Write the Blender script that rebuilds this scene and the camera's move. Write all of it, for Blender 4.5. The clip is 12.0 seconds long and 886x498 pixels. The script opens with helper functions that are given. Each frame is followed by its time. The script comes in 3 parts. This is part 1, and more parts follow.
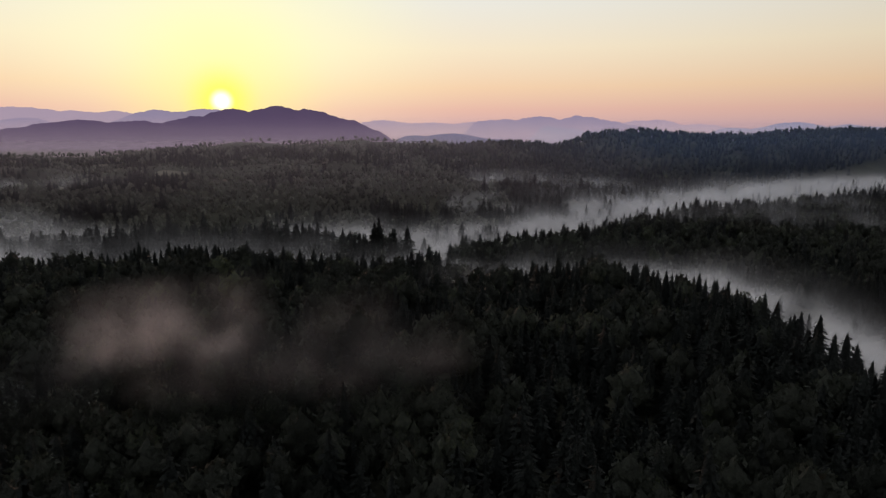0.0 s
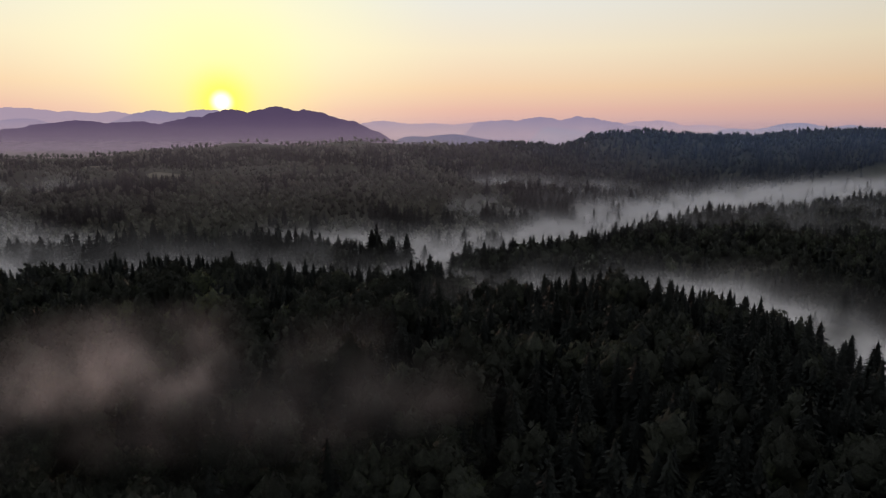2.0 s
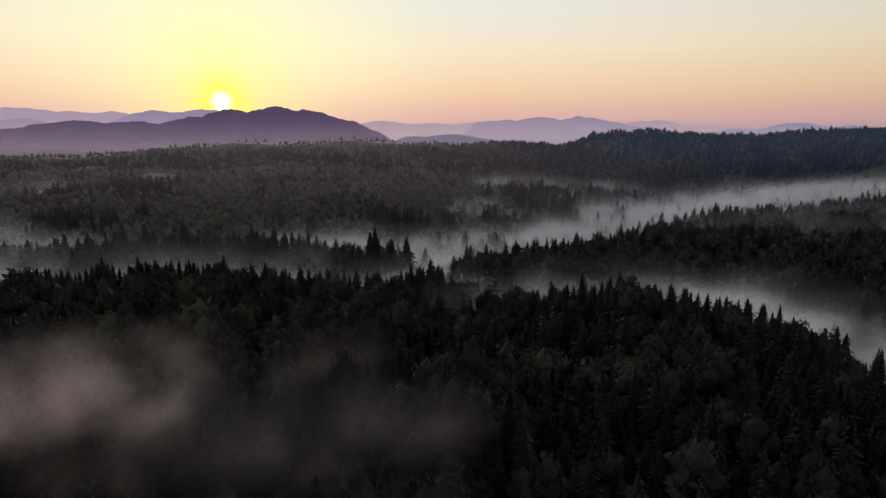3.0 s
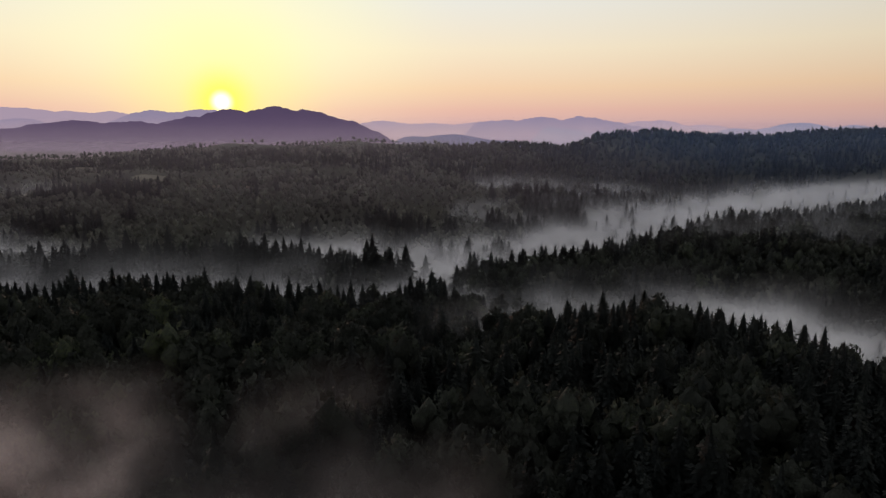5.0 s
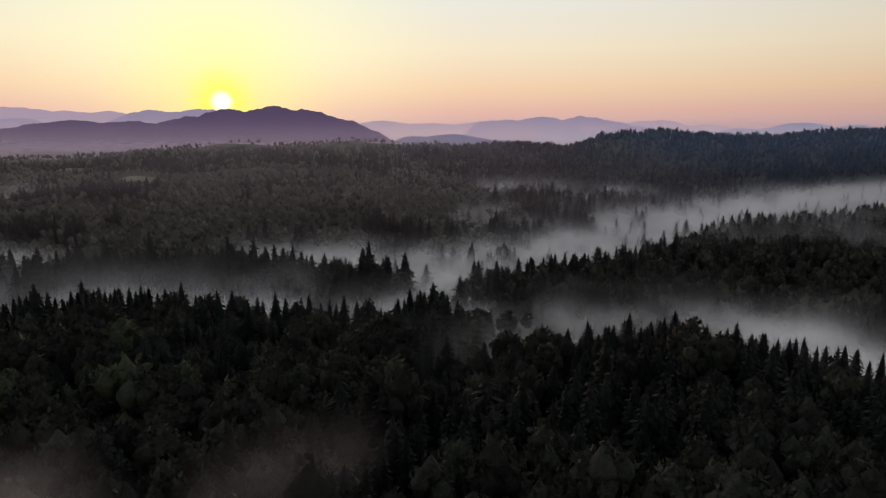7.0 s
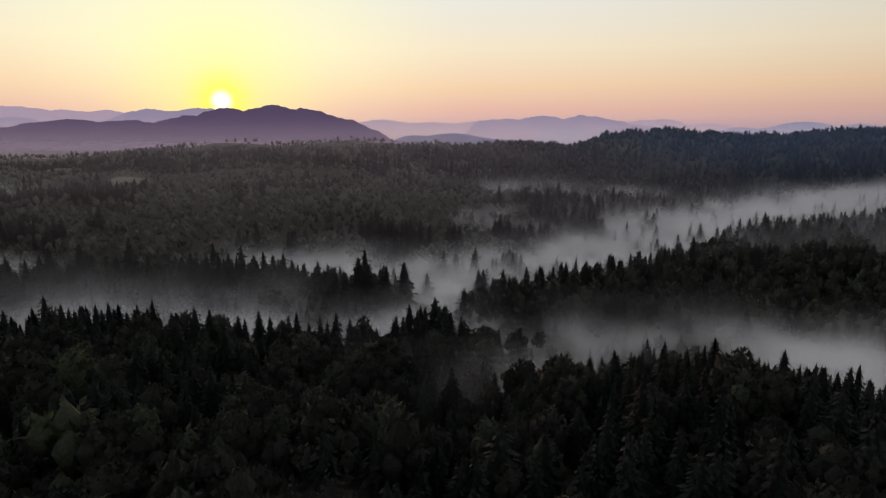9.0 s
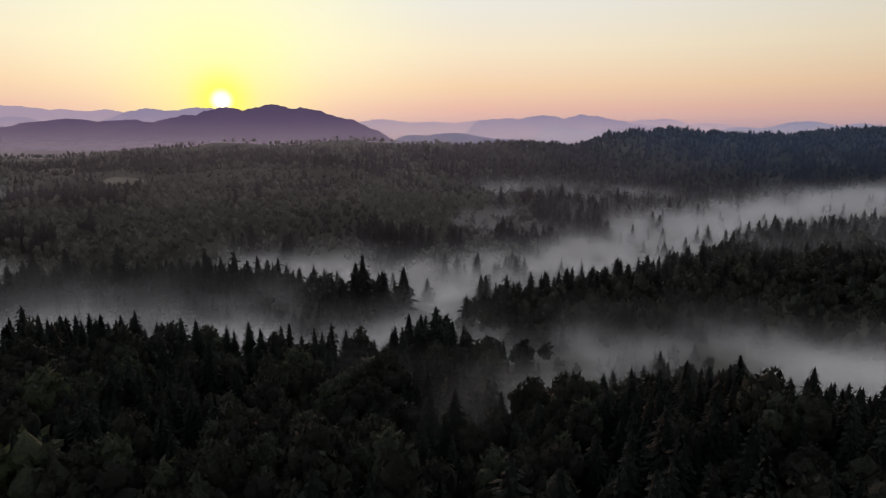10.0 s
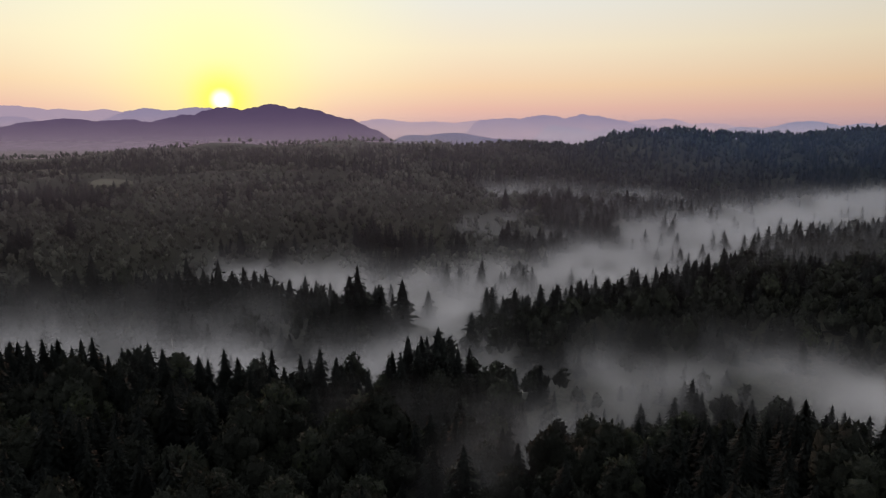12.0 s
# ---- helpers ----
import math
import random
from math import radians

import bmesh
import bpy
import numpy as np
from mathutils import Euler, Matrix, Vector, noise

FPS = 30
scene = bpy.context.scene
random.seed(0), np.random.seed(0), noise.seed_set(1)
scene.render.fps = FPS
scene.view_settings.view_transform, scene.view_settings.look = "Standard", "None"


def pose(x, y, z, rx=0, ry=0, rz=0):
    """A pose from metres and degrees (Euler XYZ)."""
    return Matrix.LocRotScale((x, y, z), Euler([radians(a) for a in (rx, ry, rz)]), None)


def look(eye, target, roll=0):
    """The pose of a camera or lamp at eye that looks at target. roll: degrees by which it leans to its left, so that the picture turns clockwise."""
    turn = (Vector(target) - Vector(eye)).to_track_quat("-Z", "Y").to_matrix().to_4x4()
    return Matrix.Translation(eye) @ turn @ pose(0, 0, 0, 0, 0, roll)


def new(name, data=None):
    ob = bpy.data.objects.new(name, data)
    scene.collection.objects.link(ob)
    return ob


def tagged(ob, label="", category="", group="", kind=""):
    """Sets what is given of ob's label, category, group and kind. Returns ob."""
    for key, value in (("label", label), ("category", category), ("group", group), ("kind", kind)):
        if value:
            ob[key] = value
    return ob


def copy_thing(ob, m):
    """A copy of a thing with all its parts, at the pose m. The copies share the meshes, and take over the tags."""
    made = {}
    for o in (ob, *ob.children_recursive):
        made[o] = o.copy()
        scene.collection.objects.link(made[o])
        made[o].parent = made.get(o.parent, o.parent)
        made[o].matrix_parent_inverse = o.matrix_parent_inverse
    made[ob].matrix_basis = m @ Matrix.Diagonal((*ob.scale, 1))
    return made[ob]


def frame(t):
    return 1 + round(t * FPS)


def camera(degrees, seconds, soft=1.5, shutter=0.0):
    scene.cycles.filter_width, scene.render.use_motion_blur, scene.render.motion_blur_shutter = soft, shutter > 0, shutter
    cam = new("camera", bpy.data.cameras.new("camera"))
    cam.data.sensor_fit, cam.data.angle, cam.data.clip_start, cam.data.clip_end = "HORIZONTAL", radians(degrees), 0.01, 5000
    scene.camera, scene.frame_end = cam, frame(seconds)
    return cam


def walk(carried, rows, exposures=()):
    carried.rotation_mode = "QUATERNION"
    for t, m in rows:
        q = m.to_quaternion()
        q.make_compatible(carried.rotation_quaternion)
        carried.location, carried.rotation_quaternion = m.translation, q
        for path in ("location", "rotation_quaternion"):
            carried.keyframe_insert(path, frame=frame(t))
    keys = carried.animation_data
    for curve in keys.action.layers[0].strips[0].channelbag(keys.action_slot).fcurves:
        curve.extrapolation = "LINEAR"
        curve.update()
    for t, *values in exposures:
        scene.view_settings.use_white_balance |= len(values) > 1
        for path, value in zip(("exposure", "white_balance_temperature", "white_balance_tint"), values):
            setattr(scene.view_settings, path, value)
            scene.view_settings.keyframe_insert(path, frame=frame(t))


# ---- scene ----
# The drone flies level and straight, 13 m a second, 100 m above the datum; the river of fog lies about 80 m below it.
cam = camera(72.0, 12.0, soft=1.3)
scene.cycles.transparent_max_bounces = 96
SPEED, HIGH = 13.0, 100.0
TILTS = ((0.0, 10.86), (0.5, 10.80), (3.5, 10.79), (7.2, 10.80), (9.0, 10.88), (12.0, 10.93))  # degrees below the level
walk(cam, [(t, pose(0, SPEED * t, HIGH, 90 - down, 0, -2.45)) for t, down in TILTS])

# ---- world and sun ----
SUN_ANGLE, SUN_HIGH = radians(17.0), radians(2.62)  # to the left of the flight line, above the horizon
SUN_WAY = Vector((-math.sin(SUN_ANGLE) * math.cos(SUN_HIGH), math.cos(SUN_ANGLE) * math.cos(SUN_HIGH), math.sin(SUN_HIGH)))


def lin(r, g, b):
    """Linear colour from 0..255 display values."""
    return tuple(((c / 255) / 12.92 if c < 10.3 else ((c / 255 + 0.055) / 1.055) ** 2.4) for c in (r, g, b)) + (1.0,)


class Net:
    """A small helper to wire node trees."""

    def __init__(self, tree):
        self.tree = tree
        tree.nodes.clear()

    def node(self, kind, **given):
        n = self.tree.nodes.new(kind)
        for key, value in given.items():
            setattr(n, key, value)
        return n

    def join(self, a, b):
        self.tree.links.new(a, b)

    def feed(self, socket, value):
        if isinstance(value, bpy.types.NodeSocket):
            self.join(value, socket)
        else:
            socket.default_value = value

    def math(self, op, a, b=0.0, clamp=False):
        n = self.node("ShaderNodeMath", operation=op, use_clamp=clamp)
        self.feed(n.inputs[0], a)
        self.feed(n.inputs[1], b)
        return n.outputs[0]

    def fade(self, value, a, b, c=0.0, d=1.0):
        n = self.node("ShaderNodeMapRange", interpolation_type="SMOOTHSTEP")
        for i, v in enumerate((value, a, b, c, d)):
            self.feed(n.inputs[i], v)
        return n.outputs[0]

    def ramp(self, value, stops):
        n = self.node("ShaderNodeValToRGB")
        while len(n.color_ramp.elements) < len(stops):
            n.color_ramp.elements.new(0.5)
        for e, (p, c) in zip(n.color_ramp.elements, stops):
            e.position, e.color = p, c
        self.feed(n.inputs[0], value)
        return n.outputs[0]

    def mix(self, fac, a, b, mode="MIX"):
        n = self.node("ShaderNodeMix", data_type="RGBA", blend_type=mode)
        self.feed(n.inputs[0], fac)
        self.feed(n.inputs[6], a)
        self.feed(n.inputs[7], b)
        return n.outputs[2]

    def noise(self, vector, scale, detail=4.0, rough=0.55):
        n = self.node("ShaderNodeTexNoise")
        self.feed(n.inputs["Vector"], vector)
        n.inputs["Scale"].default_value, n.inputs["Detail"].default_value, n.inputs["Roughness"].default_value = scale, detail, rough
        return n.outputs[0]


world = bpy.data.worlds.new("sunset_sky")
world.use_nodes = True
scene.world = world
net = Net(world.node_tree)
way = net.node("ShaderNodeTexCoord").outputs["Generated"]
split = net.node("ShaderNodeSeparateXYZ")
net.join(way, split.inputs[0])
height = net.math("ARCSINE", split.outputs[2])
up = net.math("POWER", net.math("MAXIMUM", net.math("DIVIDE", height, math.pi / 2), 0.0), 0.5)
evening = net.ramp(up, [
    (0.0, lin(188, 164, 174)), (0.09, lin(208, 172, 174)), (0.15, lin(228, 184, 170)), (0.21, lin(243, 208, 174)),
    (0.285, lin(246, 230, 202)), (0.365, lin(234, 234, 227)), (0.45, lin(244, 242, 240)), (0.6, lin(240, 239, 242)), (0.8, lin(226, 227, 236)), (1.0, lin(216, 218, 230))])
dot = net.node("ShaderNodeVectorMath", operation="DOT_PRODUCT")
net.join(way, dot.inputs[0])
dot.inputs[1].default_value = SUN_WAY
off = net.math("ARCCOSINE", dot.outputs["Value"])
dusk = net.fade(off, radians(12), radians(140), 1.0, 0.32)
evening = net.mix(1.0, evening, dusk, "MULTIPLY")
aloft = net.fade(height, radians(0.5), radians(9.0), 0.25, 0.95)
warm = net.mix(net.math("MULTIPLY", net.fade(off, radians(0.5), radians(24), 1.0, 0.0), aloft), evening, lin(255, 254, 205))
warm = net.mix(net.fade(off, radians(0.0), radians(11.0), 0.45, 0.0), warm, lin(246, 255, 130))
warm = net.mix(net.fade(off, radians(0.2), radians(3.8), 0.8, 0.0), warm, lin(255, 250, 70))
core = net.mix(net.fade(off, radians(0.1), radians(1.2), 1.0, 0.0), warm, (1.9, 1.75, 1.45, 1.0))
sky = net.node("ShaderNodeTexSky", sky_type="NISHITA", sun_disc=False, sun_elevation=SUN_HIGH, sun_rotation=-SUN_ANGLE)
far_sky = net.node("ShaderNodeBackground")
net.join(sky.outputs[0], far_sky.inputs[0])
far_sky.inputs[1].default_value = 0.004
near_sky = net.node("ShaderNodeBackground")
net.join(core, near_sky.inputs[0])
near_sky.inputs[1].default_value = 1.0
both = net.node("ShaderNodeAddShader")
net.join(far_sky.outputs[0], both.inputs[0])
net.join(near_sky.outputs[0], both.inputs[1])
net.join(both.outputs[0], net.node("ShaderNodeOutputWorld").inputs[0])

sun = new("sun", bpy.data.lights.new("sun", "SUN"))
sun.data.energy, sun.data.angle, sun.data.color = 0.75, radians(0.6), (1.0, 0.50, 0.34)
sun.matrix_world = look((SUN_WAY + Vector((0, 0, 0.018))) * 50, (0, 0, 0))  # its upper rim, clear of the mountain


# ---- materials ----
def material(name):
    m = bpy.data.materials.new(name)
    m.use_nodes = True
    return m, Net(m.node_tree)


def surface(net, colour, rough=0.8, bump=None, strength=0.3, distance=0.1):
    p = net.node("ShaderNodeBsdfPrincipled")
    net.feed(p.inputs["Base Color"], colour)
    net.feed(p.inputs["Roughness"], rough)
    p.inputs["Specular IOR Level"].default_value = 0.2
    if bump is not None:
        b = net.node("ShaderNodeBump")
        b.inputs["Strength"].default_value, b.inputs["Distance"].default_value = strength, distance
        net.join(bump, b.inputs["Height"])
        net.join(b.outputs[0], p.inputs["Normal"])
    return p


def foliage(name, dark, light, odd, thin=0.3):
    """Leaves: a colour that wanders from tree to tree and from tuft to tuft."""
    m, n = material(name)
    place = n.node("ShaderNodeNewGeometry")
    wide = n.math("ADD", n.math("MULTIPLY", n.noise(place.outputs["Position"], 0.09, 3.0), 0.5), n.math("MULTIPLY", n.noise(place.outputs["Position"], 0.011, 3.0), 0.5))
    each = n.node("ShaderNodeAttribute", attribute_name="tone")
    tone = n.math("ADD", n.math("MULTIPLY", wide, 0.7), n.math("MULTIPLY", place.outputs["Random Per Island"], 0.07))
    tone = n.math("ADD", tone, n.math("MULTIPLY", each.outputs["Fac"], 0.36))
    tone = n.math("ADD", tone, n.math("MULTIPLY", n.math("SUBTRACT", n.noise(place.outputs["Position"], 1.1, 4.0, 0.7), 0.5), 0.75))
    colour = n.ramp(tone, [(0.3, dark), (0.60, light), (0.82, odd)])
    p = surface(n, colour, 0.75, n.noise(place.outputs["Position"], 1.5, 4.0, 0.7), 1.0, 1.1)
    through_leaf = n.node("ShaderNodeBsdfTranslucent")
    n.join(colour, through_leaf.inputs[0])
    mixed = n.node("ShaderNodeMixShader")
    mixed.inputs[0].default_value = thin
    n.join(p.outputs[0], mixed.inputs[1])
    n.join(through_leaf.outputs[0], mixed.inputs[2])
    n.join(mixed.outputs[0], n.node("ShaderNodeOutputMaterial").inputs[0])
    return m


NEEDLES = foliage("spruce_needles", (0.014, 0.018, 0.017, 1), (0.028, 0.034, 0.031, 1), (0.050, 0.058, 0.046, 1))
LEAVES = foliage("broad_leaves", (0.025, 0.029, 0.023, 1), (0.057, 0.065, 0.050, 1), (0.092, 0.114, 0.052, 1))
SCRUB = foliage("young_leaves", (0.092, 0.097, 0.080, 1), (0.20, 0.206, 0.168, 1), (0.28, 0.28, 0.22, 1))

BARK, n = material("bark")
geo = n.node("ShaderNodeNewGeometry")
grain = n.noise(geo.outputs["Position"], 6.0)
n.join(surface(n, n.ramp(grain, [(0.3, (0.05, 0.038, 0.03, 1)), (0.7, (0.11, 0.09, 0.075, 1))]), 0.9, grain).outputs[0], n.node("ShaderNodeOutputMaterial").inputs[0])

FLOOR, n = material("forest_floor")
geo = n.node("ShaderNodeNewGeometry")
a, b = n.noise(geo.outputs["Position"], 0.02, 5.0), n.noise(geo.outputs["Position"], 0.6, 5.0)
tone = n.math("ADD", n.math("MULTIPLY", a, 0.6), n.math("MULTIPLY", b, 0.4))
n.join(surface(n, n.ramp(tone, [(0.35, (0.020, 0.022, 0.016, 1)), (0.52, (0.040, 0.042, 0.030, 1)), (0.7, (0.080, 0.078, 0.055, 1))]), 0.95, b).outputs[0], n.node("ShaderNodeOutputMaterial").inputs[0])

def vapour(name, low, high, tint, scale=0.030, edge=(0.30, 0.66), sunward=0.35, stretched=(1.0, 1.4, 1.1)):
    """Thin air-borne water: part clear, part white, by the thickness that its sheets carry and by billows."""
    m, n = material(name)
    geo = n.node("ShaderNodeNewGeometry")
    thick = n.node("ShaderNodeAttribute", attribute_name="thickness")
    stretch = n.node("ShaderNodeMapping")
    stretch.inputs["Scale"].default_value = stretched
    n.join(geo.outputs["Position"], stretch.inputs[0])
    billow = n.noise(stretch.outputs[0], scale, 6.0, 0.6)
    cover = n.math("MULTIPLY", thick.outputs["Fac"], n.fade(billow, *edge, low, high), True)
    white, glow = n.node("ShaderNodeBsdfDiffuse"), n.node("ShaderNodeBsdfTranslucent")
    white.inputs[0].default_value = glow.inputs[0].default_value = tint
    facing = n.node("ShaderNodeCombineXYZ")
    for k, v in enumerate((SUN_WAY * sunward + Vector((0, 0, 1))).normalized()):
        facing.inputs[k].default_value = v
    n.join(facing.outputs[0], white.inputs["Normal"])
    half, seen = n.node("ShaderNodeMixShader"), n.node("ShaderNodeMixShader")
    half.inputs[0].default_value = 0.35
    n.join(white.outputs[0], half.inputs[1])
    n.join(glow.outputs[0], half.inputs[2])
    n.join(cover, seen.inputs[0])
    n.join(n.node("ShaderNodeBsdfTransparent").outputs[0], seen.inputs[1])
    n.join(half.outputs[0], seen.inputs[2])
    n.join(seen.outputs[0], n.node("ShaderNodeOutputMaterial").inputs[0])
    return m


FOG = vapour("fog", 0.14, 1.35, (0.95, 0.94, 0.95, 1), 0.034, (0.34, 0.66))
# the low sun's pink is put into this mist's own colour
WISP = vapour("sun_tinted_mist", 0.12, 1.3, (1.0, 0.86, 0.83, 1), 0.062, (0.36, 0.63), 1.8, (1.0, 1.0, 0.9))
# haze twice: cool shade and warm sun glow are painted in as tints
SHADE_TINT_HAZE = vapour("shade_tinted_haze", 0.8, 1.1, (0.38, 0.57, 1.0, 1))
SUN_TINT_HAZE = vapour("haze", 0.85, 1.1, (0.92, 0.74, 0.80, 1))


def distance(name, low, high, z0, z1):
    """Far mountains so distant that lit air hides them; its haze is painted as emission."""
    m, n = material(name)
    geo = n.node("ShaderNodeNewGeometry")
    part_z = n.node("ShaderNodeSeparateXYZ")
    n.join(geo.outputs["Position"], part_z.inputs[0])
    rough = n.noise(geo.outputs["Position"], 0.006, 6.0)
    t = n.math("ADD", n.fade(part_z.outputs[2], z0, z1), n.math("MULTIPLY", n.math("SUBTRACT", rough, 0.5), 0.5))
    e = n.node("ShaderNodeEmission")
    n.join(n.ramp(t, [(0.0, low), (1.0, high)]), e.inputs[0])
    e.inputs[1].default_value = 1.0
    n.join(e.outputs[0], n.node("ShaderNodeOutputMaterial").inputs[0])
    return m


# ---- the lie of the land ----
def step(t):
    t = np.clip(t, 0, 1)
    return t * t * (3 - 2 * t)


def hill(x, y, cx, cy, tall, sx, sy, turn=0.0):
    c, s = math.cos(radians(turn)), math.sin(radians(turn))
    u, v = (x - cx) * c + (y - cy) * s, (y - cy) * c - (x - cx) * s
    return tall * np.exp(-0.5 * ((u / sx) ** 2 + (v / sy) ** 2))


def ripple(x, y, size, seed):
    """Smooth, aimless unevenness between about -1 and 1."""
    rng = np.random.RandomState(seed)
    total = 0
    for k in range(7):
        a, f, p = rng.uniform(0, 2 * math.pi), rng.uniform(0.6, 1.9), rng.uniform(0, 2 * math.pi)
        total = total + np.sin((x * math.cos(a) + y * math.sin(a)) * f * 2 * math.pi / size + p)
    return total / 3.5


def along(x, y, line):
    """Distance to a bent line, less its half width there, as a share of that width: under 0 is inside."""
    best = np.full(np.shape(x), 9.0)
    for (ax, ay, aw), (bx, by, bw) in zip(line, line[1:]):
        dx, dy = bx - ax, by - ay
        t = np.clip(((x - ax) * dx + (y - ay) * dy) / (dx * dx + dy * dy), 0, 1)
        gap = np.hypot(x - ax - t * dx, y - ay - t * dy)
        best = np.minimum(best, gap / (aw + t * (bw - aw)) - 1)
    return best


# the winding fog: x, y and half width
STREAMS = [
    [(24, 284, 3), (32, 306, 6), (54, 330, 11), (88, 350, 17), (125, 350, 23), (156, 318, 28), (168, 265, 28), (166, 190, 26), (180, 90, 30), (200, -60, 40)],
    [(-24, 356, 14), (-60, 362, 24), (-120, 371, 30), (-190, 382, 31), (-270, 400, 28), (-380, 440, 32)],
    [(-24, 356, 15), (2, 386, 13), (16, 422, 16), (-8, 456, 30), (-60, 498, 34), (-112, 512, 20)],
    [(-8, 470, 40), (40, 480, 42), (90, 502, 45), (140, 540, 54), (195, 586, 62), (255, 632, 68), (340, 690, 70), (450, 750, 74), (600, 830, 80), (800, 900, 84)],
    [(2, 386, 9), (36, 358, 7), (88, 350, 15)],
]
POCKETS = [
    [(80, 745, 16), (125, 735, 22), (170, 725, 18)],
    [(-250, 470, 20), (-300, 490, 26), (-380, 540, 30)],
    [(-340, 705, 8), (-400, 712, 12), (-470, 722, 13)],
    [(205, 500, 6), (250, 505, 10), (320, 500, 14), (400, 520, 16)],
    [(170, 452, 4), (200, 460, 5)],
]


def valley(x, y):
    """The floor without its hills."""
    return 12 + 27 * step((y - 490) / 330) * (1 - 0.55 * step((x - 130) / 150)) + 2 * step((y - 1000) / 500) - 44 * step((y - 1550) / 1000) + 4 * step((np.abs(x) - 300) / 400)


def land(x, y):
    z = valley(x, y)
    wide = step((y - 60) / 60)
    z = z + hill(x, y, 78, 216, 13, 46, 50) + hill(x, y, 80, 258, 5, 32, 20) - hill(x, y, 84, 316, 7, 44, 16) + hill(x, y, -72, 270, 12.2, 66, 42) + hill(x, y, -112, 330, 6, 40, 22)
    z = z + hill(x, y, -10, 90, 10, 150, 85) + hill(x, y, -190, 250, 9, 60, 60) + hill(x, y, -40, 190, 6, 40, 40)
    # the spur between the two arms of fog, and the wooded ground behind it
    z = z + hill(x, y, 60, 402, 2.5, 75, 15, 40) + hill(x, y, 172, 440, 5.5, 45, 42, 20) + hill(x, y, 260, 440, 5, 70, 95)
    z = z + hill(x, y, 300, 560, 3, 90, 40, 25) + hill(x, y, 125, 634, 10, 52, 26) + hill(x, y, 285, 566, 3, 60, 18) + hill(x, y, 230, 300, 5, 40, 80)
    z = z + hill(x, y, -130, 440, 6, 90, 24) + hill(x, y, -24, 409, 9, 20, 13)
    # the open slope on the sunny side
    bank = 500 + 0.55 * np.clip(x, -60, 200)
    z = z + 19 * step((y - bank) / 170) * step((120 - x) / 130) * (1 - 0.45 * step((y - 780) / 500)) * (1 - 0.5 * step((-x - 150) / 250))
    # folds of the far slope, and the low plain beyond it
    z = z - hill(x, y, -250, 770, 11, 170, 42, 8) - hill(x, y, -40, 735, 7, 90, 30, -20) + hill(x, y, -150, 655, 5, 120, 40) - hill(x, y, -330, 930, 9, 200, 50) + hill(x, y, -260, 870, 5, 150, 30)
    z = z - 16 * step((-x - 0.34 * y - 60) / 240) * step((y - 820) / 350)
    # the long dark ridge
    crest = 15 + 22 * step((x - 40) / 200) + 30 * step((x - 255) / 95) - hill(x, y, 600, 1085, 11, 95, 900) + 2 * step((x - 760) / 120) + 1.5 * ripple(x, y, 400, 4)
    z = z + crest * (step((y - 850) / 235) - 0.8 * step((y - 1100) / 500)) * step((x + 80) / 160)
    z = z + hill(x, y, -130, 1450, 10, 160, 120) + hill(x, y, -370, 1340, 25, 95, 90) + hill(x, y, -640, 1500, 10, 110, 100) + hill(x, y, -930, 1350, 8, 140, 80) + hill(x, y, -130, 1750, 26, 240, 140)
    z = z + hill(x, y, -260, 1120, 12, 120, 60) + hill(x, y, 40, 1300, 12, 200, 90)
    near = np.minimum.reduce([along(x, y, s) for s in STREAMS])
    z = z - 5 * (1 - step((near + 1) / 1.5))
    return z + 1.6 * ripple(x, y, 90, 1) * step((near + 0.3) / 1.0) + 3.0 * ripple(x, y, 330, 2) * step((y - 500) / 300) + 7.5 * ripple(x, y, 230, 6) * step((y - 600) / 150) * (1 - 0.7 * step((y - 900) / 300)) * step((160 - x) / 120)


def sheet(name, xs, ys, heights, mat):
    """A grid of quads, smooth shaded."""
    nx, ny = len(xs), len(ys)
    gx, gy = np.meshgrid(xs, ys)
    co = np.stack([gx, gy, heights(gx, gy)], -1).reshape(-1, 3)
    i = np.arange(nx * ny).reshape(ny, nx)
    quads = np.stack([i[:-1, :-1], i[:-1, 1:], i[1:, 1:], i[1:, :-1]], -1).reshape(-1, 4)
    return mesh_of(name, co, quads, mat, True), co


def mesh_of(name, co, quads, mat, smooth=False):
    me = bpy.data.meshes.new(name)
    me.vertices.add(len(co))
    me.vertices.foreach_set("co", np.ascontiguousarray(co, np.float32).ravel())
    me.loops.add(quads.size)
    me.loops.foreach_set("vertex_index", np.ascontiguousarray(quads, np.int32).ravel())
    me.polygons.add(len(quads))
    me.polygons.foreach_set("loop_start", np.arange(0, quads.size, quads.shape[1], dtype=np.int32))
    if smooth:
        me.polygons.foreach_set("use_smooth", np.ones(len(quads), bool))
    me.update(calc_edges=True)
    me.materials.append(mat)
    return me


def spread(lo, hi, fine_lo, fine_hi, fine, grow=1.06):
    """Steps that are fine in the middle and widen towards both ends."""
    mid = list(np.arange(fine_lo, fine_hi + fine, fine))
    a, d = mid[-1], fine
    while a < hi:
        d *= grow
        a += d
        mid.append(min(a, hi))
    a, d = mid[0], fine
    while a > lo:
        d *= grow
        a -= d
        mid.insert(0, max(a, lo))
    return np.array(mid)


ground_mesh, _ = sheet("ground", spread(-4800, 4800, -260, 300, 5), spread(-1500, 4900, 60, 620, 5), land, FLOOR)
tagged(new("ground", ground_mesh), "dark forest floor rolling over low hills and valleys", "ground", kind="structure")


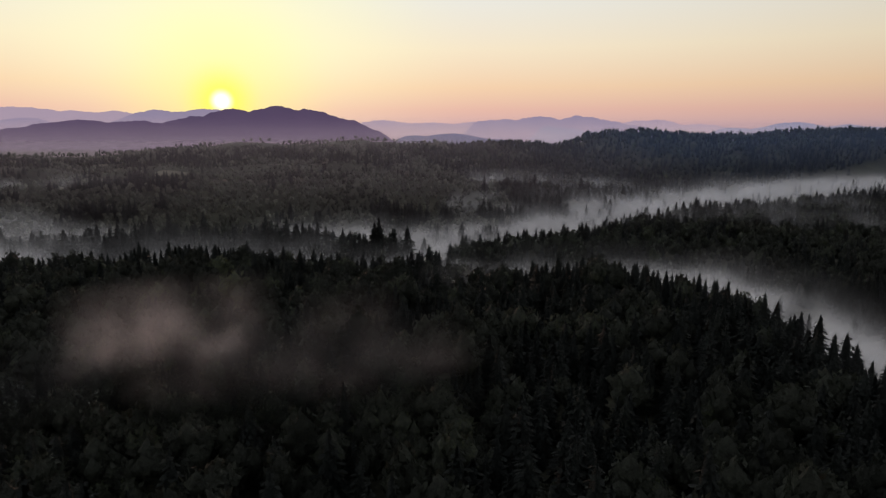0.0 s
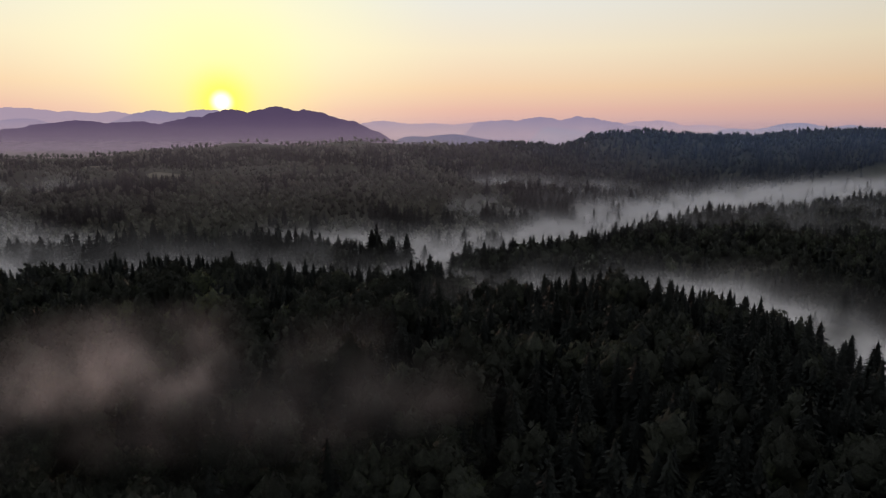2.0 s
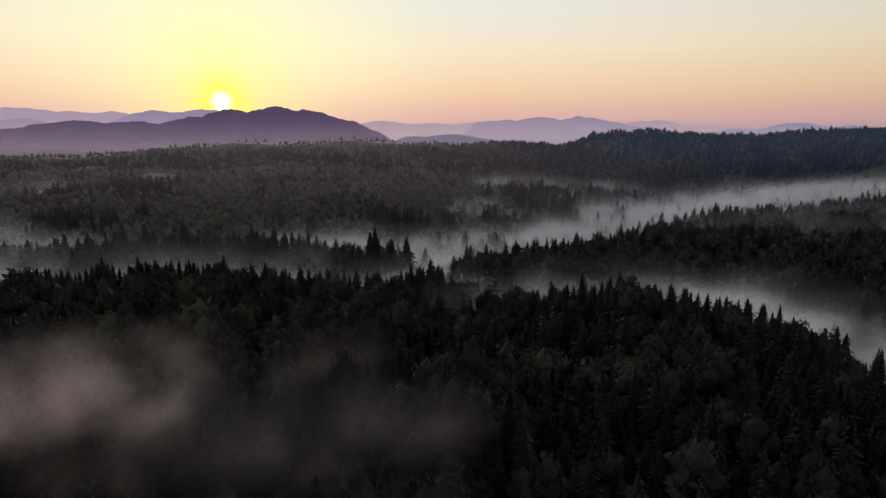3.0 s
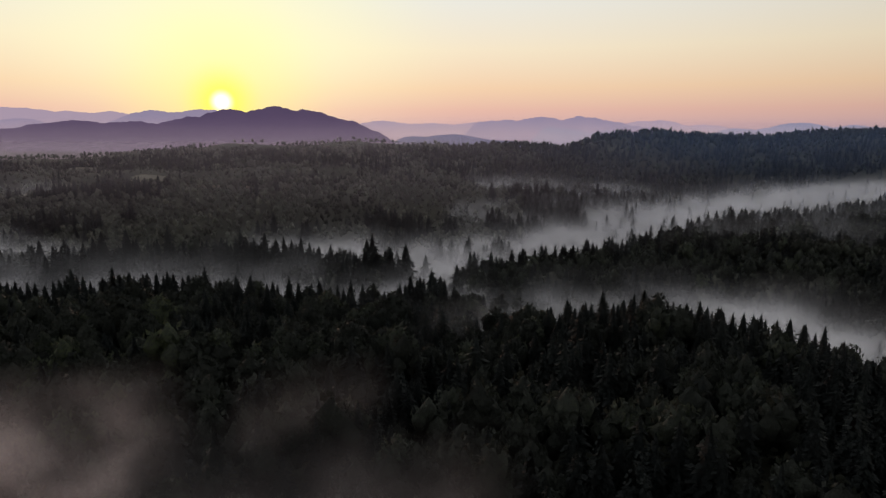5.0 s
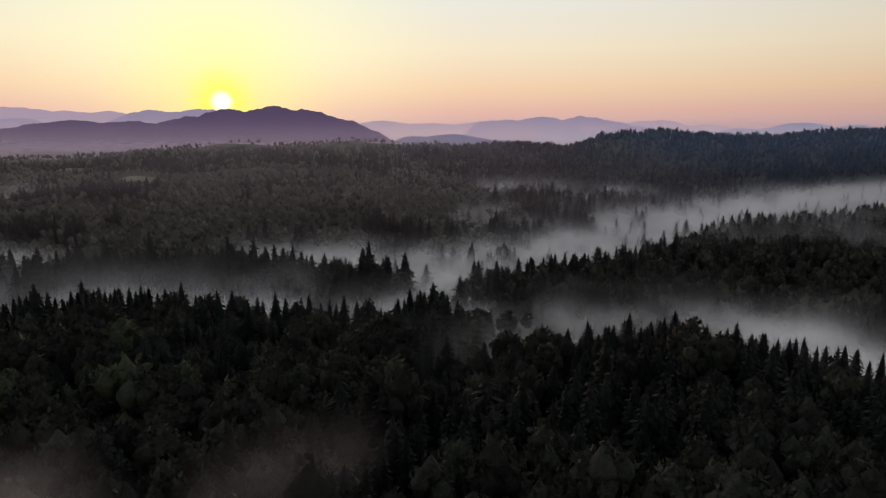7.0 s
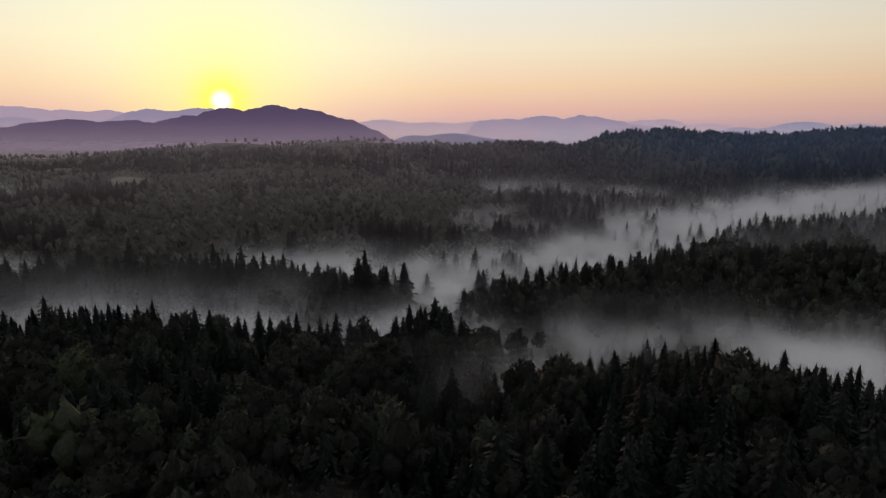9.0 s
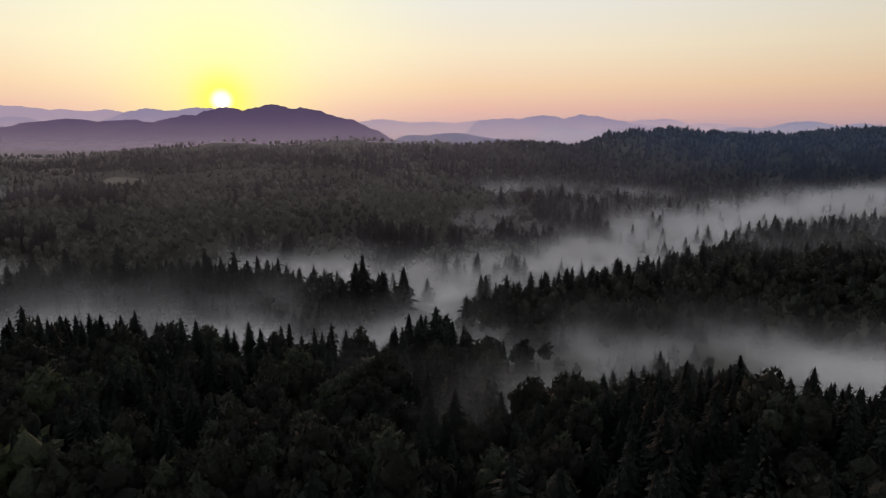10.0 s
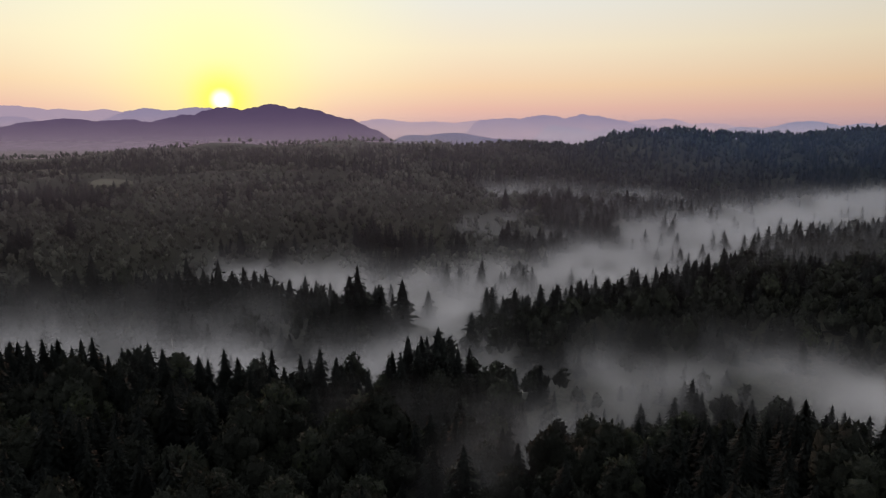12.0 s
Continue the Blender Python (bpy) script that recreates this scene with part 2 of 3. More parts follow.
GRASS, n = material("pale_meadow_grass")
geo = n.node("ShaderNodeNewGeometry")
a, b = n.noise(geo.outputs["Position"], 0.05, 4.0), n.noise(geo.outputs["Position"], 1.2, 4.0)
tone = n.math("ADD", n.math("MULTIPLY", a, 0.6), n.math("MULTIPLY", b, 0.4))
n.join(surface(n, n.ramp(tone, [(0.3, (0.11, 0.105, 0.075, 1)), (0.7, (0.21, 0.20, 0.15, 1))]), 0.95, b).outputs[0], n.node("ShaderNodeOutputMaterial").inputs[0])

# treeless meadows: x, y and the half widths; and a grassy track over the slope
MEADOWS = [(-309, 796, 20, 22), (-400, 708, 46, 12), (-520, 1010, 60, 18), (-170, 1335, 40, 16), (-640, 900, 60, 14), (-215, 905, 18, 12)]
TRACK = [(-150, 676, 4), (-128, 694, 4), (-112, 722, 4), (-92, 752, 4)]


def clearing(x, y):
    best = along(x, y, TRACK) + 1
    for cx, cy, rx, ry in MEADOWS:
        best = np.minimum(best, np.hypot((x - cx) / rx, (y - cy) / ry) * (1 + 0.2 * ripple(x, y, 40, 41)))
    return best


for cx, cy, rx, ry in MEADOWS:
    r, turn = np.meshgrid(np.linspace(0, 1.15, 9), np.linspace(0, 2 * math.pi, 33))
    px, py = cx + rx * r * np.cos(turn), cy + ry * r * np.sin(turn)
    i = np.arange(px.size).reshape(px.shape)
    quads = np.stack([i[:-1, :-1], i[:-1, 1:], i[1:, 1:], i[1:, :-1]], -1).reshape(-1, 4)
    me = mesh_of("meadow", np.stack([px, py, land(px, py) + 0.6], -1).reshape(-1, 3), quads, GRASS, True)
    tagged(new("meadow", me), "pale mown meadow in a gap of the woods", "meadow", kind="structure")
line = np.array(TRACK, float)
t = np.linspace(0, len(TRACK) - 1, 60)
mx, my = (np.interp(t, range(len(TRACK)), line[:, k]) for k in (0, 1))
ax, ay = np.gradient(mx), np.gradient(my)
long = np.hypot(ax, ay)
rows = np.stack([np.stack([mx - ay / long * w, my + ax / long * w, land(mx - ay / long * w, my + ax / long * w) + 0.7], -1) for w in (-3.2, -1, 1, 3.2)], 1)
i = np.arange(240).reshape(60, 4)
quads = np.stack([i[:-1, :-1], i[:-1, 1:], i[1:, 1:], i[1:, :-1]], -1).reshape(-1, 4)
tagged(new("track", mesh_of("track", rows.reshape(-1, 3), quads, GRASS, True)), "pale grassy track running up the wooded slope", "track", kind="structure")


# ---- far mountains ----
def mountain(name, label, away, deep, floor, peaks, mat, seed, x0, x1, rough=5.0):
    """A long massif: peaks are (x, height above the floor, width on the left, width on the right)."""
    xs, ys = np.arange(x0, x1, 11.0), np.linspace(away - deep * 0.5, away + deep, 19)

    def rise(x, y):
        top = np.zeros_like(x)
        for px, tall, wl, wr in peaks:
            w = np.where(x < px, wl, wr)
            top = np.maximum(top, tall * np.exp(-0.5 * np.abs((x - px) / w) ** 1.85))
        ribs = ripple(x, y, 420, seed) * 0.6 + ripple(x, y, 160, seed + 1) * 0.3
        side = np.where(y < away, step((y - away + deep * 0.5) / (deep * 0.5)), 1 - step((y - away) / deep))
        fuzz = rough * (ripple(x, y, 260, seed + 2) + 0.5 * ripple(x, y, 70, seed + 3) + 0.3 * ripple(x, y, 34, seed + 4) + 0.45 * ripple(x, y, 14, seed + 5))
        ends = step((x - x0) / 250) * step((x1 - x) / 250)
        return -30 + (floor + 26 + top + fuzz * np.clip(top / 60, 0, 1)) * side * ends * (1 + 0.12 * ribs * (1 - side))

    me, _ = sheet(name, xs, ys, rise, mat)
    tagged(new(name, me), label, "mountain", kind="structure")


# haze colours painted on as glow, from the foot up to the crest
NEAR_BLUE = distance("violet_mountain_glow", lin(98, 82, 106), lin(82, 69, 95), 40, 260)
MID_BLUE = distance("pale_mountain_glow", lin(174, 154, 168), lin(144, 133, 158), 60, 240)
FAR_BLUE = distance("palest_mountain_glow", lin(194, 168, 174), lin(168, 150, 168), 60, 220)
RIGHT_BLUE = distance("slate_mountain_glow", lin(170, 156, 170), lin(138, 136, 160), 60, 200)
LOW_BLUE = distance("blue_hill_glow", lin(112, 108, 132), lin(104, 98, 124), 40, 150)


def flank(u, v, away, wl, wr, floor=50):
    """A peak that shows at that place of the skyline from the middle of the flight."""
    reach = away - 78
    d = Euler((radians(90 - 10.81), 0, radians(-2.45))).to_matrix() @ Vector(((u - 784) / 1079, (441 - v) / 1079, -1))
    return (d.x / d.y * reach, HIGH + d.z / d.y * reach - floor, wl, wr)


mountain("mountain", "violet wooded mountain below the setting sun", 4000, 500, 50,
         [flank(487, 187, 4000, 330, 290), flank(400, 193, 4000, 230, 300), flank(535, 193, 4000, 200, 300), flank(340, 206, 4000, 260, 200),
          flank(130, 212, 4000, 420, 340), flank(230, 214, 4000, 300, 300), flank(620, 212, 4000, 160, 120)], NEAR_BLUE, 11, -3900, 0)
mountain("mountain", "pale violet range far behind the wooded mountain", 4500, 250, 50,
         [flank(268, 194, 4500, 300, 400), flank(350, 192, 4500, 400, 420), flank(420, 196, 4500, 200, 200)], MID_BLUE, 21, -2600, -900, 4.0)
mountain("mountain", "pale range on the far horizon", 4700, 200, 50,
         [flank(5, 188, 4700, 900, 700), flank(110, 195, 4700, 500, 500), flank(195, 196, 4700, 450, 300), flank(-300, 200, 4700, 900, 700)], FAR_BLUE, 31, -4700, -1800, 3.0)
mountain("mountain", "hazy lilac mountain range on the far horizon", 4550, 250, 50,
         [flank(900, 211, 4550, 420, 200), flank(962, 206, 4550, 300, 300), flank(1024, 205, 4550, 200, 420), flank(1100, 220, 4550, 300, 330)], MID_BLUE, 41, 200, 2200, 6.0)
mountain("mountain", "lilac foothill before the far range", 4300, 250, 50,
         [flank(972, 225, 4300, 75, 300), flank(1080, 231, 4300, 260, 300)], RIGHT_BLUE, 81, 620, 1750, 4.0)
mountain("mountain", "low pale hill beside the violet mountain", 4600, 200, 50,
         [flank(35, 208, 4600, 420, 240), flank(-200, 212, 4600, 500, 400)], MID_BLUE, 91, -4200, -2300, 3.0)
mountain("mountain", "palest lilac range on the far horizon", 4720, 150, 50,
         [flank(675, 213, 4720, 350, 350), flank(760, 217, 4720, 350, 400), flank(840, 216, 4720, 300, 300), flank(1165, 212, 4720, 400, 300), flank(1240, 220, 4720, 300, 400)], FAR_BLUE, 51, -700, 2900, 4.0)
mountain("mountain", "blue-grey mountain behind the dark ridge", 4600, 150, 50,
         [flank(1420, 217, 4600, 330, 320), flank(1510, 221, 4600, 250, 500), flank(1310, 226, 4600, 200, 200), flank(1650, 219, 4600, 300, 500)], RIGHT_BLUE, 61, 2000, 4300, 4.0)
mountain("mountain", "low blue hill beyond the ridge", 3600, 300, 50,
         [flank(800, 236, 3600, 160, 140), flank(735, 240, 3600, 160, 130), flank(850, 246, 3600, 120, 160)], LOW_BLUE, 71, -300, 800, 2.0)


# ---- trees ----
def kites(base, tip, side, bend):
    """Quads base-left-tip-right: the tufts of which crowns are made."""
    mid = base + (tip - base) * 0.55 + bend
    return np.stack([base, mid - side, tip, mid + side], 1)


def unit(v):
    return v / np.maximum(np.linalg.norm(v, axis=-1), 1e-4)[..., None]


def outward(q, n):
    """Turns every face round that looks away from where its leaves face."""
    wrong = (np.cross(q[:, 2] - q[:, 0], q[:, 3] - q[:, 1]) * n.mean(1)).sum(1) < 0
    q[wrong], n[wrong] = q[wrong][:, ::-1], n[wrong][:, ::-1]
    return q, n


def spruce_crown(rng, count, size, sides=6, rings=5):
    """Unit spruce, 1 high: boughs wound round a tapering heart, drooping a little, of uneven length, with a pointed leader."""
    phase, skew = rng.uniform(0, 6, 2)

    def reach(h, a):
        return (0.19 * (1 - h) ** 0.64 + 0.004) * (1 + 0.07 * np.sin(h * 44 + phase) + 0.07 * np.sin(a * 2 + skew))

    t = (np.arange(count) + rng.uniform(0, 1, count)) / count
    h = 0.03 + 0.93 * (1 - (1 - t) ** 0.58)
    a = np.arange(count) * 2.4 + rng.uniform(-0.4, 0.4, count)
    r = reach(h, a) * rng.uniform(0.66, 1.22, count)
    inner = 0.3 * r
    base = np.stack([np.cos(a) * inner, np.sin(a) * inner, h + 0.035 + 0.1 * r], 1)
    tip = np.stack([np.cos(a) * r, np.sin(a) * r, h - 0.02 * r + rng.uniform(-0.01, 0.01, count)], 1)
    wide = size * (0.45 + 0.55 * (1 - h)) * rng.uniform(0.7, 1.25, count)
    roll = rng.uniform(-0.7, 0.7, count)
    side = np.stack([-np.sin(a) * wide * np.cos(roll), np.cos(a) * wide * np.cos(roll), np.sin(roll) * wide], 1)
    out = [kites(base, tip, side, np.array([0, 0, 0.006]))]
    hs, ring = np.linspace(0.04, 0.97, rings), np.arange(sides + 1) * 2 * math.pi / sides
    gh, ga = np.meshgrid(hs, ring, indexing="ij")
    gr = 0.5 * reach(gh, ga)
    p = np.stack([np.cos(ga) * gr, np.sin(ga) * gr, gh], -1)
    out.append(np.stack([p[:-1, :-1], p[:-1, 1:], p[1:, 1:], p[1:, :-1]], 2).reshape(-1, 4, 3))
    for a in (0.0, 1.57):
        c, s = 0.012 * math.cos(a), 0.012 * math.sin(a)
        out.append(np.array([[[0, 0, 0.92], [-c, -s, 0.95], [0, 0, 1.02], [c, s, 0.95]]]))
    q = np.concatenate(out)
    return outward(q, unit(q * np.array([1, 1, 0]) + np.array([0, 0, 0.07]) + rng.normal(0, 0.02, (len(q), 1, 3))))


def broad_crown(rng, lumps, sides, rings, count, size):
    """Unit broadleaf crown, 1 high: a heap of uneven leafy lumps, feathered with tufts. Gives the faces and the way they face."""
    lobes = [(0, 0, 0.70, 0.19, 0.27)]
    for k in range(lumps - 1):
        a, r = k * 2.4 + rng.uniform(-0.4, 0.4), rng.uniform(0.13, 0.23)
        lobes.append((r * math.cos(a), r * math.sin(a), rng.uniform(0.42, 0.72), rng.uniform(0.12, 0.175), rng.uniform(0.15, 0.23)))
    lobes = np.array(lobes)
    th, ph = np.meshgrid(np.linspace(0.03, 2.75, rings + 1), np.arange(sides + 1) * 2 * math.pi / sides, indexing="ij")
    e = np.stack([np.sin(th) * np.cos(ph), np.sin(th) * np.sin(ph), np.cos(th)], -1)
    faces, ways = [], []
    for x, y, z, r, h in lobes:
        bumps = 1 + 0.16 * np.sin(3 * ph + rng.uniform(0, 6)) * np.sin(th) + 0.12 * np.sin(5 * th + rng.uniform(0, 6))
        p = np.array([x, y, z]) + e * bumps[..., None] * np.array([r, r, h])
        faces.append(np.stack([p[:-1, :-1], p[1:, :-1], p[1:, 1:], p[:-1, 1:]], 2).reshape(-1, 4, 3))
        n = np.stack([e[:-1, :-1], e[1:, :-1], e[1:, 1:], e[:-1, 1:]], 2).reshape(-1, 4, 3)
        ways.append(n + 0.5 * unit(faces[-1] - np.array([0, 0, 0.4])))
    share = lobes[:, 3] * lobes[:, 4]
    L = lobes[rng.choice(len(lobes), count, p=share / share.sum())]
    d = unit(rng.normal(size=(count, 3)) + np.array([0, 0, 0.5]))
    c = L[:, :3] + d * L[:, [3, 3, 4]] * rng.uniform(0.94, 1.2, (count, 1))
    t = unit(rng.normal(size=(count, 3)) * 0.5 + d * 0.45 + np.array([0, 0, 0.4]))
    w = unit(np.cross(t, d + rng.normal(size=(count, 3)) * 0.3))
    s = size * rng.uniform(0.5, 1.4, (count, 1))
    q = np.stack([c - t * s * 0.8, c - w * s * 0.6, c + t * s * 1.2, c + w * s * 0.6], 1)
    faces.append(q)
    ways.append(np.repeat((d + 0.5 * unit(c - np.array([0, 0, 0.4])) + rng.normal(0, 0.22, (count, 3)))[:, None], 4, 1))
    return outward(np.concatenate(faces), unit(np.concatenate(ways)))


def stem(high, r0, r1, sides=6, lean=0.0):
    a = np.arange(sides) * 2 * math.pi / sides
    b = np.roll(a, -1)
    ring = lambda ang, r, z, o: np.stack([np.cos(ang) * r + o, np.sin(ang) * r, np.full(sides, z)], 1)
    return np.stack([ring(a, r0, -0.03, 0), ring(b, r0, -0.03, 0), ring(b, r1, high, lean), ring(a, r1, high, lean)], 1)


def limbs(rng, count):
    out = []
    for k in range(count):
        a, h = k * 2.4 + rng.uniform(-0.3, 0.3), rng.uniform(0.25, 0.5)
        r = rng.uniform(0.12, 0.2)
        q = stem(1.0, 0.011, 0.003, 4)
        z = q[:, :, 2:3]
        q = np.concatenate([q[:, :, 0:1] + z * r * math.cos(a), q[:, :, 1:2] + z * r * math.sin(a), h + z * rng.uniform(0.16, 0.3)], 2)
        out.append(q)
    return np.concatenate(out)


def set_lean(me, n):
    me.attributes.new("custom_normal", "FLOAT_VECTOR", "POINT").data.foreach_set("vector", np.ascontiguousarray(n, np.float32).ravel())
    me.update()


def thicket(name, shapes, x, y, tall, wide, rng, mat, sink=0.3):
    """Many trees joined in one mesh."""
    co, out, tones = [], [], []
    pick = rng.randint(len(shapes), size=len(x))
    z = land(x, y) - sink
    for k, (q, facing) in enumerate(shapes):
        i = np.nonzero(pick == k)[0]
        if not len(i):
            continue
        a = rng.uniform(0, 2 * math.pi, len(i))
        c, s = np.cos(a)[:, None], np.sin(a)[:, None]
        v = q.reshape(-1, 3)
        n = facing.reshape(-1, 3)
        w, t = (tall[i] * wide[i])[:, None], tall[i][:, None]
        px = (v[None, :, 0] * c - v[None, :, 1] * s) * w + x[i][:, None]
        py = (v[None, :, 0] * s + v[None, :, 1] * c) * w + y[i][:, None]
        co.append(np.stack([px, py, v[None, :, 2] * t + z[i][:, None]], -1).reshape(-1, 3))
        tones.append(np.repeat(rng.uniform(-0.5, 0.6, len(i)), len(v)))
        out.append(np.stack([n[None, :, 0] * c - n[None, :, 1] * s, n[None, :, 0] * s + n[None, :, 1] * c, n[None, :, 2] + 0 * c], -1).reshape(-1, 3))
    co = np.concatenate(co)
    me = mesh_of(name, co, np.arange(len(co)).reshape(-1, 4), mat)
    set_lean(me, np.concatenate(out))
    me.attributes.new("tone", "FLOAT", "POINT").data.foreach_set("value", np.concatenate(tones).astype(np.float32))
    return new(name, me)


rng = np.random.RandomState(5)
FINE_SPRUCE = [spruce_crown(rng, 340, 0.026, 6, 6) for k in range(4)]
SPRUCE = [spruce_crown(rng, 118, 0.037, 5, 5) for k in range(6)]
MID_SPRUCE = [spruce_crown(rng, 56, 0.053, 4, 4) for k in range(6)]
FAR_SPRUCE = [spruce_crown(rng, 14, 0.11, 4, 3) for k in range(6)]
FINE_BROAD = [broad_crown(rng, 9, 6, 3, 620, 0.038) for k in range(4)]
BROAD = [broad_crown(rng, 6, 5, 2, 140, 0.056) for k in range(6)]
MID_BROAD = [broad_crown(rng, 4, 4, 2, 38, 0.08) for k in range(6)]
FAR_BROAD = [broad_crown(rng, 2, 4, 2, 9, 0.12) for k in range(6)]

# stands of spruce that rise out of the fog: x, y and the half widths
GROVES = [(-24, 409, 20, 13), (83, 331, 8, 5), (-98, 430, 40, 18), (-166, 440, 18, 10), (6, 348, 13, 14), (-205, 418, 34, 13), (98, 641, 13, 10), (74, 640, 7, 5), (130, 664, 15, 9), (128, 600, 25, 10), (80, 573, 25, 8), (30, 560, 8, 6), (220, 692, 50, 9), (27, 495, 16, 12), (-15, 557, 30, 14), (287, 566, 60, 16), (60, 500, 14, 10), (-330, 655, 60, 12), (-262, 632, 26, 9), (-125, 745, 26, 10), (62, 800, 46, 14), (-290, 560, 40, 10), (-80, 830, 60, 12)]


def grove(x, y):
    best = np.full(np.shape(x), 9.0)
    for cx, cy, rx, ry in GROVES:
        best = np.minimum(best, ((x - cx) / rx) ** 2 + ((y - cy) / ry) ** 2)
    return best + 0.35 * ripple(x, y, 24, 33)


def fog_gap(x, y):
    return np.minimum.reduce([along(x, y, s) for s in STREAMS])


def scatter(x0, x1, y0, y1, gap, rng):
    gx, gy = np.meshgrid(np.arange(x0, x1, gap), np.arange(y0, y1, gap))
    gx = gx + rng.uniform(-0.48, 0.48, gx.shape) * gap
    gy = gy + rng.uniform(-0.48, 0.48, gy.shape) * gap
    x, y = gx.ravel(), gy.ravel()
    inside = (np.abs(x - 0.04 * y) < 0.80 * y + 30) | (y < 88)
    return x[inside], y[inside]


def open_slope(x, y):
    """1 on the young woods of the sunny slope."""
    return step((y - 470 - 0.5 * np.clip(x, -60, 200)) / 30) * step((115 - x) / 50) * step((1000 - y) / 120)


def conifer_share(x, y):
    """Where spruce stands rather than broadleaf."""
    w = 0.45 + 0.55 * ripple(x, y, 75, 8) + 0.25 * ripple(x, y, 30, 9)
    w = w + 0.05 * ((x > 0) & (y > 345) & (y < 600)) + 0.45 * (fog_gap(x, y) < 0.7) + 0.8 * ((np.abs(y - 318) < 10) & (x < 12)) + 2.0 * (grove(x, y) < 1)
    w = w + 0.3 * step((x - 20) / 40) * step((300 - y) / 40) - 0.2 * step((-x - 10) / 40) * step((295 - y) / 30) - 0.35 * ((x > 10) & (y > 350) & (y < 408 + 0.1 * x))
    w = w - 0.8 * (grove(x, y) > 1.1) * step((90 - np.abs(x - 25)) / 30) * step((60 - np.abs(y - 635)) / 25)
    w = w - open_slope(x, y) * (0.95 - 0.8 * ripple(x, y, 130, 14)) - 0.1 * step((y - 880) / 60) * step(x / 100) - 0.45 * step((y - 1150) / 150)
    return np.where(y > 470, 0.4 + (w - 0.4) * 2.2, w)


def plant(x0, x1, y0, y1, gap, rng, low=1.0):
    x, y = scatter(x0, x1, y0, y1, gap, rng)
    rim, lone = fog_gap(x, y), rng.uniform(size=len(x))
    keep = (rim > -0.1) | (lone < 0.02 + 0.05 * (x > 150) * (y > 500) + 0.42 * (x > 0) * (x < 122) * (y > 270) * (y < 372)) | (grove(x, y) < 1)
    keep &= (clearing(x, y) > 1) & ((y < 1250) | (ripple(x, y, 420, 27) + 0.5 * ripple(x, y, 150, 28) > -0.35))
    glade = ((x - 115) / 80) ** 2 + ((y - 632) / 66) ** 2 < 1 + 0.4 * ripple(x, y, 40, 29)
    keep &= ~glade | (grove(x, y) < 1) | (lone < 0.75)
    x, y, rim = x[keep], y[keep], rim[keep]
    cone = (rng.uniform(size=len(x)) < conifer_share(x, y)) | (rim < -0.1) & (y > 372)
    tall = np.where(cone, rng.uniform(9, 16, len(x)) * np.where(y > 470, 0.85, 1.0), rng.uniform(7, 15, len(x)) * (1 - 0.42 * open_slope(x, y))) * low
    tall = tall * np.where(rng.uniform(size=len(x)) < 0.12, 1.2, 1.0) * np.where(y < 345, 1.14, np.where(y < 470, 1.04, 1.12))
    tall = np.where((x > 15) & (y > 282) & (y < 372), tall * np.where(rim < -0.1, 0.62, 0.8), tall)
    tall = np.where(grove(x, y) < 1, tall * np.where((x < -160) & (y < 500), 1.55, 1.25), tall)
    return x, y, cone, tall


def stand(where, x, y, cone, tall, spruces, broads, rng):
    """Joined trees: spruce, broadleaf and the young woods apart."""
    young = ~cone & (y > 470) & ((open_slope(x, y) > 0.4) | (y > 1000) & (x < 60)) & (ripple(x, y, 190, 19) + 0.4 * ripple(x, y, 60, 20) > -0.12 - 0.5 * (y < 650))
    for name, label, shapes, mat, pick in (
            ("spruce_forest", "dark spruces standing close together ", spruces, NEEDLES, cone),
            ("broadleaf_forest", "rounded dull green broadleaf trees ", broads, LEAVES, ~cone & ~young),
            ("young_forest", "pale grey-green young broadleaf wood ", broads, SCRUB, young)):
        if pick.sum():
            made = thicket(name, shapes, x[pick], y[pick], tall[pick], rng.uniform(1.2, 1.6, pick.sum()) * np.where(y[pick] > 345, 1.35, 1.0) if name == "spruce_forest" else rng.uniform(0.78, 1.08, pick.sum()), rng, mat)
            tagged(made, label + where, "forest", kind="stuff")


def forest(where, x0, x1, y0, y1, gap, spruces, broads, seed, low=1.0):
    rng = np.random.RandomState(seed)
    stand(where, *plant(x0, x1, y0, y1, gap, rng, low), spruces, broads, rng)


def single(x, y):
    """The stretch of the crest where every tree is an object of its own."""
    return (y > 236) & (y < 336) & (np.abs(x + 5) < 112)


forest("on the spur above the fog", -520, 560, 345, 690, 6.9, MID_SPRUCE, MID_BROAD, 102)
forest("on the far slopes and the dark ridge", -1000, 1050, 690, 1250, 9.2, FAR_SPRUCE, FAR_BROAD, 103)
forest("on the hill below the flight", -220, 220, -90, 88, 7.5, FAR_SPRUCE, FAR_BROAD, 105, 1.15)
forest("on the distant plain", -2400, 2400, 1250, 2900, 26.0, FAR_SPRUCE, FAR_BROAD, 104, 0.85)


def part(name, quads, mat, parent, label=""):
    me = mesh_of(name, quads.reshape(-1, 3), np.arange(quads.size // 3).reshape(-1, 4), mat)
    ob = new(name, me)
    ob.parent = parent
    return tagged(ob, label)


def tree(name, label, crown, trunk, mat, tone):
    root = tagged(new(name), label, "tree", "trees on the near crest")
    part("trunk", trunk, BARK, root)
    leaves = part("crown", crown[0], mat, root).data
    set_lean(leaves, crown[1].reshape(-1, 3))
    leaves.attributes.new("tone", "FLOAT", "POINT").data.foreach_set("value", np.full(len(leaves.vertices), tone, np.float32))
    return root


